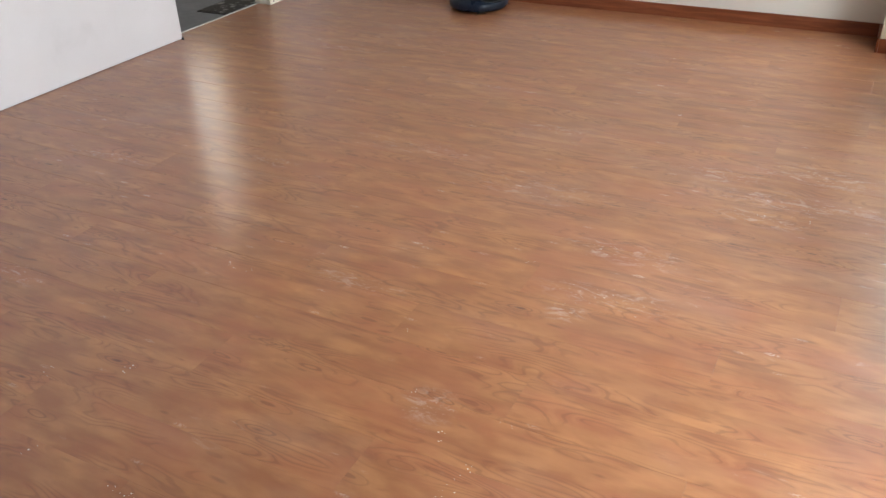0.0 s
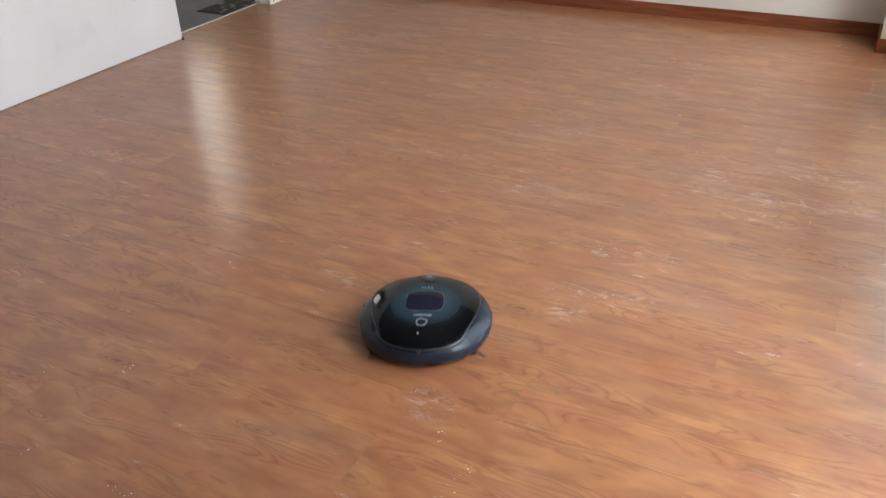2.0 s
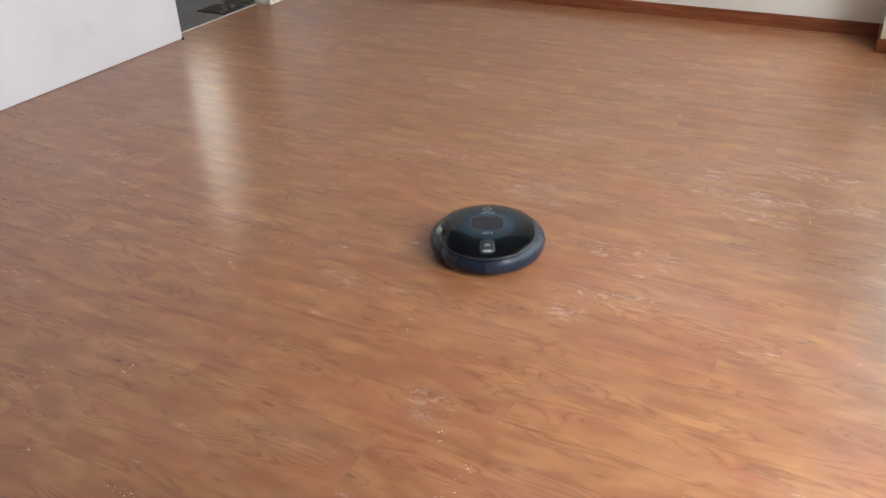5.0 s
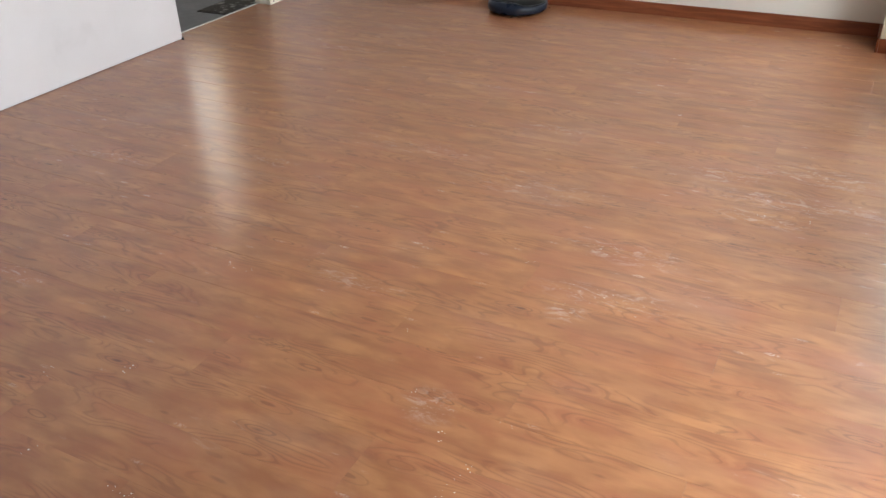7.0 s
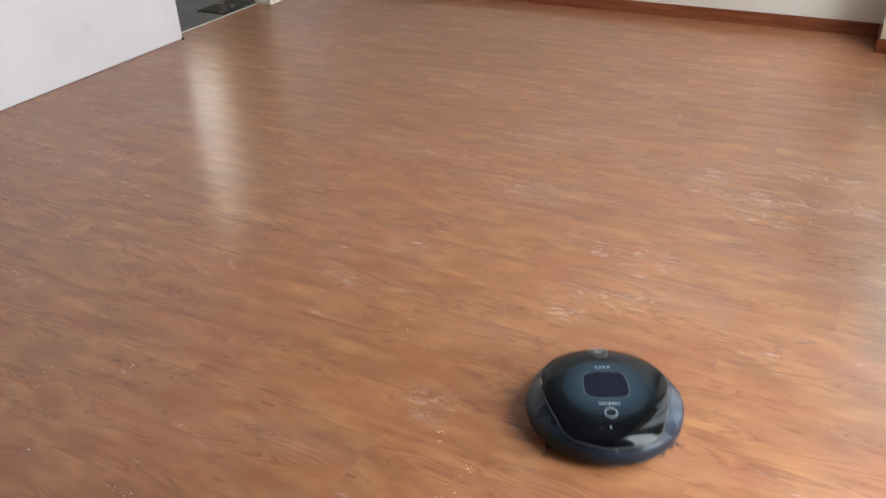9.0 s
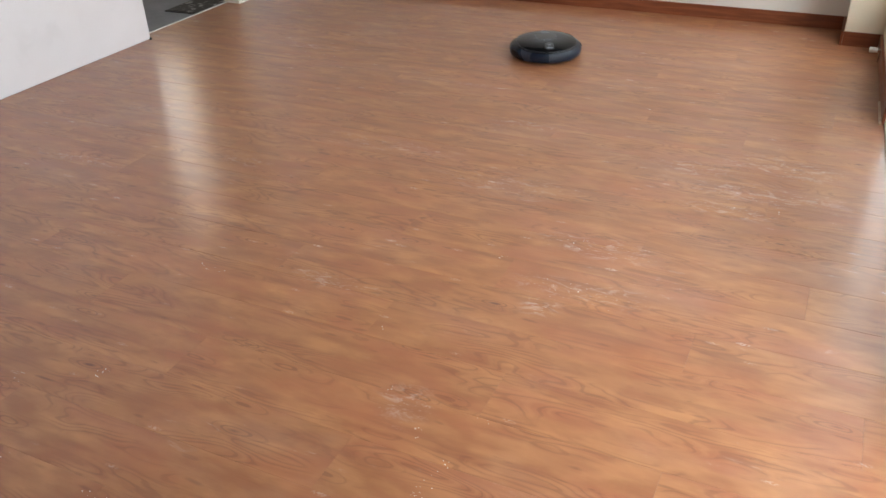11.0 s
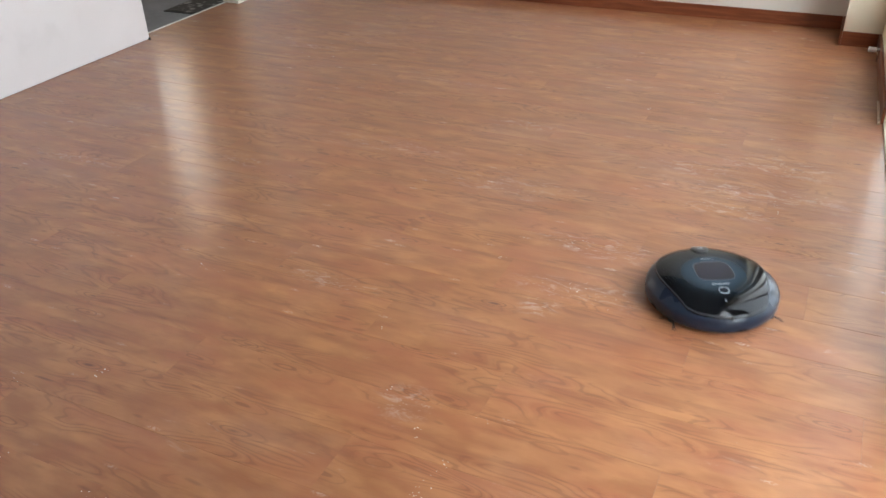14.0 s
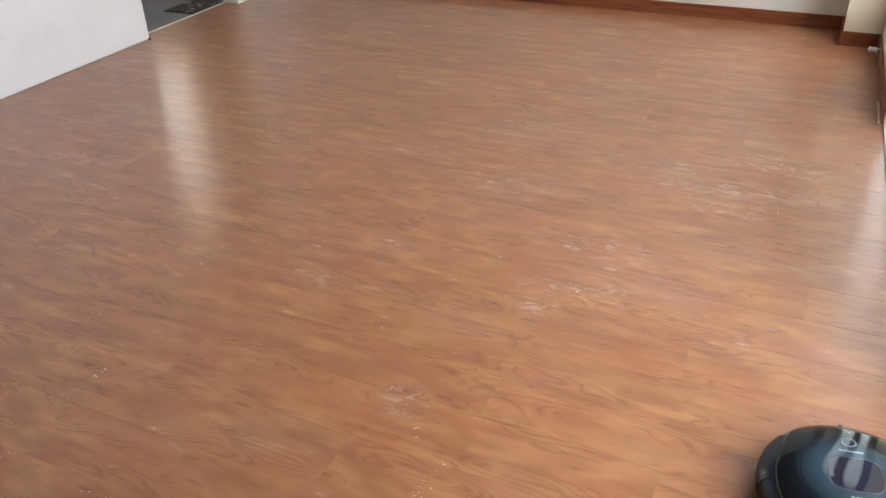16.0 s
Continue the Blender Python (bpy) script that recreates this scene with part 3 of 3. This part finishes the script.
def robot_vacuum():
    robot = tagged(new("robot_vacuum"), "round robot vacuum cleaner with glossy black lid and blue-grey bumper", "robot vacuum")
    robot.empty_display_size = 0.1
    chassis = lathe([(0.0, .014), (.150, .014), (.166, .018), (.170, .026), (.170, .056), (.150, .064), (0.0, .066)], 0, 360, 96, True)
    part("chassis", chassis, M_CHASSIS, robot, smooth=True)
    rim = [(.158, .012), (.169, .0145), (.1750, .021), (.1778, .032), (.1783, .043), (.1770, .0520), (.1745, .0580)]
    slope = [(r, dome(r) - .0040) for r in (.170, .164, .157, .150, .143, .137, .130)]
    part("bumper", lathe(rim + slope, -97, 97, 96, False), M_SHELL, robot, "blue-grey satin front bumper", True)
    part("rear_shell", lathe([(.158, .012), (.168, .0145), (.1738, .021), (.1764, .032), (.1768, .043), (.1756, .0515), (.1730, .0573)] + slope,
                             98, 262, 84, False), M_SHELL, robot, "dark grey rear shell", True)
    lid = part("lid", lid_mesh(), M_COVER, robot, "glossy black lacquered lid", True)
    # the highlight on the lid's bevel, drawn as a thin lighter ring
    ring = [(math.sin(radians(3 * i)), math.cos(radians(3 * i)), lid_edge(3 * i)) for i in range(120)]
    part("lid_edge_highlight", on_lid([(x * (e - .0012), y * (e - .0012)) for x, y, e in ring], [(x * (e + .0012), y * (e + .0012)) for x, y, e in ring], .0005, 1),
         M_EDGE_HIGHLIGHT, lid, "thin grey ring for the highlight on the lid's edge")
    part("display", on_lid(None, squircle(0, -.002, .099, .089, 3.8, taper=-.06), .0006, 6), M_SCREEN, lid, "dark blue display window")
    part("display_outline", on_lid(squircle(0, -.002, .100, .090, 3.8, taper=-.06), squircle(0, -.002, .1024, .0924, 3.8, taper=-.06), .0005, 1),
         M_FAINT, lid, "thin pale outline of the display")
    part("lens", on_lid(None, squircle(0, .090, .0185, .0185, 2.0, 32), .0008, 3), M_LENS, lid, "small round camera lens")
    part("lens_ring", on_lid(squircle(0, .090, .0245, .0235, 2.0, 40), squircle(0, .090, .0285, .0275, 2.0, 40), .0010, 1), M_PRINT, lid, "pale ring round the lens")
    for i in range(7):
        part("print_bar", on_lid(None, bar(-.0204 + .0068 * i, .062, .0052, .0042), .0004, 2), M_PRINT, lid)
    for i in range(4):
        part("print_bar", on_lid(None, bar(-.0135 + .009 * i, -.064, .0062, .0030), .0004, 2), M_PRINT, lid)
    part("indicator", on_lid(None, bar(.006, .128, .004, .005), .0004, 2), M_PRINT, lid)
    # dust box grip at the rear
    grip = part("grip", on_lid(None, squircle(0, -.128, .044, .050, 3.0, 40, taper=.25), .0035, 5), M_TAB, robot, "charcoal dust box grip", True)
    part("grip_print", on_lid(None, bar(0, -.126, .016, .007), .0042, 2), M_PRINT, grip)
    part("grip_print", on_lid(None, bar(0, -.148, .026, .005), .0042, 2), M_PRINT, grip)
    # dotted speaker grille on the lid's rear quarter
    bm = bmesh.new()
    for i in range(7):
        for j in range(4):
            a, r = radians(74 + i * 5), .110 + j * .0075
            x, y = math.sin(a) * r, math.cos(a) * r
            bmesh.ops.create_circle(bm, cap_ends=True, radius=.0011, segments=8, matrix=Matrix.Translation((x, y, dome(r) + .0008)))
    tagged(part("speaker_grille", bm, M_TAB, lid, "dotted speaker grille"), kind="stuff")
    # side seams, stub aerial at the front edge, rear line of the lid
    for deg in (-97.5, 97.5):
        a = radians(deg)
        bm = bmesh.new()
        for k in range(6):
            r0, r1 = .166 + .0022 * k, .166 + .0022 * (k + 1)
            put_rod(bm, (math.sin(a) * r0, math.cos(a) * r0, dome(r0) - .003), (math.sin(a) * r1, math.cos(a) * r1, dome(min(r1, .1765)) - .003), .0012, 6)
        part("seam", bm, M_CHASSIS, robot)
    part("sensor_stub", put_rod(bmesh.new(), (0, .170, .060), (0, .1725, .0675), .006, 12, .004), M_CHASSIS, robot)
    # wheels and brushes below
    for sx in (-1, 1):
        part("wheel", put_rod(bmesh.new(), (sx * .105, 0, .032), (sx * .125, 0, .032), .032, 24), M_RUBBER, robot)
    part("caster", put_rod(bmesh.new(), (-.012, .125, .014), (.012, .125, .014), .014, 16), M_RUBBER, robot)
    brushes = []
    for sx in (-1, 1):
        bm = bmesh.new()
        put_rod(bm, (0, 0, .000), (0, 0, .010), .014, 16)
        for k in range(3):
            a0 = radians(120 * k)
            for i in range(7):
                a = a0 + radians((i - 3) * 3.0)
                length = .036 + .005 * math.sin(i * 2.3 + k)
                put_rod(bm, (math.cos(a0) * .011, math.sin(a0) * .011, .004), (math.cos(a) * length, math.sin(a) * length, -.0085), .0006, 4, .0003)
        b = part("side_brush", bm, M_BRISTLE, robot, "black three-armed side brush")
        b.location = (sx * .128, .098, .0105)
        brushes.append((b, sx))
    return robot, brushes


ROBOT, BRUSHES = robot_vacuum()
ROBOT.scale = (SIZE, SIZE, SIZE)


# ---------------------------------------------------------------- small things
def doormat():
    th = tagged(new("doormat"), "dark patterned doormat lying in the hall by the threshold", "doormat")
    bm = box((-.105, -.36, 0), (.105, .36, .009), 0.003)
    part("woven_top", bm, M_MAT, th)
    bm = boxes(((-.115, -.372, 0), (.115, -.3605, .006)), ((-.115, .3605, 0), (.115, .372, .006)),
               ((-.115, -.3604, 0), (-.1055, .3604, .006)), ((.1055, -.3604, 0), (.115, .3604, .006)), bevel=.0015)
    part("border", bm, M_RUBBER, th, "black rubber border")
    th.matrix_basis = pose(-3.602, 4.21, -0.001, 0, 0, 1.5)
    return th


def radiator_valve():
    th = tagged(new("radiator_valve"), "chrome radiator valve with a white plastic knob on the pier", "valve")
    bm = put_rod(bmesh.new(), (0, 0, 0), (.024, 0, 0), .009, 16)
    put_rod(bm, (.010, 0, 0), (.015, 0, 0), .012, 6)
    part("body", bm, M_CHROME, th)
    part("knob", put_rod(bmesh.new(), (-.036, 0, 0), (.0, 0, 0), .013, 20, .011), M_KNOB, th, "white plastic knob")
    part("pipe", put_rod(bmesh.new(), (.012, 0, -.055), (.012, 0, 0), .006, 12), M_CHROME, th)
    th.location = (0.178, 4.27, 0.055)
    return th


def rubber_foot():
    th = tagged(new("rubber_foot"), "small black rubber stop at the wall's corner", "door stop")
    bm = put_rod(bmesh.new(), (0, 0, 0), (0, 0, .011), .007, 16, .005)
    part("stop", bm, M_RUBBER, th)
    th.location = (X_LEFT + 0.006, DOOR_Y0 - 0.004, 0.0)
    return th


doormat()
radiator_valve()
rubber_foot()


def crumbs():
    rng = random.Random(7)
    bm = bmesh.new()
    spots = ((-1.56, 1.60, .05, .012, 8), (-.80, 1.33, .01, .01, 3), (-.94, 1.53, .01, .01, 2), (-.68, 1.22, .02, .02, 5),
             (-.59, 1.11, .02, .06, 16), (-1.67, 1.0, .03, .02, 4), (-1.21, .78, .04, .01, 8), (-1.50, 1.09, .03, .02, 6),
             (-.56, 1.30, .02, .02, 3), (-1.50, .78, .02, .02, 3), (-.78, 1.99, .02, .01, 4), (-.65, 3.32, .005, .02, 4),
             (-.61, 2.15, .05, .03, 8), (-.2, 2.62, .15, .06, 14), (-.5, 1.9, .12, .06, 10), (-2.3, 3.5, .3, .1, 8))
    for x, y, a, b, n in spots:
        for i in range(n):
            r = rng.uniform(.0006, .0017)
            m = Matrix.Translation((x + rng.uniform(-a, a), y + rng.uniform(-b, b), r * .5)) @ Matrix.Diagonal((rng.uniform(.8, 1.8), 1, .6, 1))
            bmesh.ops.create_icosphere(bm, subdivisions=1, radius=r, matrix=m)
    return tagged(part("crumbs", bm, M_CRUMB), "scattered white crumbs and plaster grains on the floor", "crumbs", kind="stuff")


crumbs()

# ---------------------------------------------------------------- floor planks
PITCH, LONG = 0.170, 1.20


def plank_mesh(length, width):
    """A plank with eased upper edges, its corner at the origin."""
    g, ex, e, d = .0001, .00015, .0010, .0005
    bm = bmesh.new()
    lo, hi = (g, g), (length - g, width - g)
    low = [bm.verts.new((x, y, -.0078)) for x, y in ((lo[0], lo[1]), (hi[0], lo[1]), (hi[0], hi[1]), (lo[0], hi[1]))]
    mid = [bm.verts.new((v.co.x, v.co.y, -d)) for v in low]
    top = [bm.verts.new((x, y, 0)) for x, y in ((lo[0] + ex, lo[1] + e), (hi[0] - ex, lo[1] + e), (hi[0] - ex, hi[1] - e), (lo[0] + ex, hi[1] - e))]
    for a, b in ((low, mid), (mid, top)):
        for i in range(4):
            j = (i + 1) % 4
            bm.faces.new((a[i], a[j], b[j], b[i]))
    bm.faces.new(top)
    return mesh_of("plank", bm, M_FLOOR)


def planks():
    rng = random.Random(3)
    shared = {}
    x0, x1 = -3.4745, X_RIGHT
    y = 2.171 - PITCH * 28
    row = 0
    while y < Y_FAR:
        lo, hi = max(y, Y_BACK), min(y + PITCH, Y_FAR)
        if hi - lo > 0.01:
            x = x0 - LONG * ((row * 0.37 + rng.uniform(0, .12)) % 1.0)
            while x < x1:
                a, b = max(x, x0), min(x + LONG, x1)
                if b - a > 0.03:
                    key = (round(b - a, 4), round(hi - lo, 4))
                    if key not in shared:
                        shared[key] = plank_mesh(*key)
                    ob = new("plank", shared[key])
                    ob.parent = floor
                    ob.location = (a, lo, 0)
                x += LONG
        y += PITCH
        row += 1


planks()


# ---------------------------------------------------------------- what moves
def motions():
    rows = []

    def at(t, x, y, yaw):
        rows.append((t, pose(x, y, 0, 0, 0, yaw)))

    def run(t0, p0, t1, p1, yaw, step=0.2):
        n = max(2, round((t1 - t0) / step))
        for i in range(n + 1):
            t = round((t0 + (t1 - t0) * i / n) * FPS) / FPS
            f = (t - t0) / (t1 - t0)
            at(t, p0[0] + (p1[0] - p0[0]) * f, p0[1] + (p1[1] - p0[1]) * f, yaw)

    # first lane towards the camera
    at(0.0, -2.146, 4.545, -100)
    at(0.2, -2.146, 4.545, -128)
    at(0.36, -2.146, 4.545, -157.3)
    run(0.445, (-2.144, 4.538), 2.592, (-0.419, 0.419), -157.3)
    at(2.8, -0.41, 0.41, -125)
    at(3.0, -0.41, 0.41, -92)
    at(3.3, -0.22, 0.41, -90)
    at(3.7, -0.20, 0.41, -40)
    at(4.05, -0.20, 0.41, 25.0)
    # back to the far wall, one lane over
    run(4.25, (-0.20, 0.41), 6.2, (-2.076, 4.550), 24.4)
    at(6.3, -2.076, 4.552, 5)
    at(6.45, -2.076, 4.552, -45)
    at(6.62, -2.070, 4.552, -90)
    at(6.86, -1.905, 4.560, -92)
    at(7.05, -1.902, 4.562, -125)
    at(7.24, -1.902, 4.562, -154.5)
    # second lane
    run(7.328, (-1.857, 4.552), 9.488, (0.061, 0.529), -154.5)
    at(9.6, 0.07, 0.53, -100)
    at(9.72, 0.26, 0.50, -70)
    at(9.82, 0.36, 0.50, -20)
    at(9.92, 0.36, 0.52, 26.7)
    run(10.0, (0.34, 0.60), 11.2, (-1.616, 4.480), 26.7)
    at(11.3, -1.616, 4.490, 0)
    at(11.45, -1.616, 4.50, -50)
    at(11.6, -1.616, 4.51, -90)
    at(11.88, -1.446, 4.54, -92)
    at(12.1, -1.440, 4.545, -120)
    at(12.45, -1.438, 4.545, -153.3)
    # third lane, along the window wall
    run(12.602, (-1.446, 4.541), 14.502, (0.284, 1.085), -153.3)
    at(14.58, 0.31, 1.03, -140)
    at(14.8, 0.30, 1.00, -80)
    at(15.0, 0.29, 1.00, -20)
    at(15.15, 0.26, 1.06, 18)
    at(15.3, 0.192, 1.270, 20)
    at(15.4, 0.160, 1.338, 18.7)
    at(15.5, 0.160, 1.338, 12)
    at(15.6, 0.158, 1.336, -49)
    at(15.7, 0.190, 1.348, -59)
    at(15.8, 0.214, 1.356, -58)
    at(15.9, 0.216, 1.354, -13)
    at(16.0, 0.202, 1.368, 10.4)
    walk(ROBOT, rows)
    for brush, side in BRUSHES:
        spin = []
        for i in range(161):
            spin.append((i / 10, pose(side * .128, .098, .0105, 0, 0, side * 70 * i)))
        walk(brush, spin)


motions()
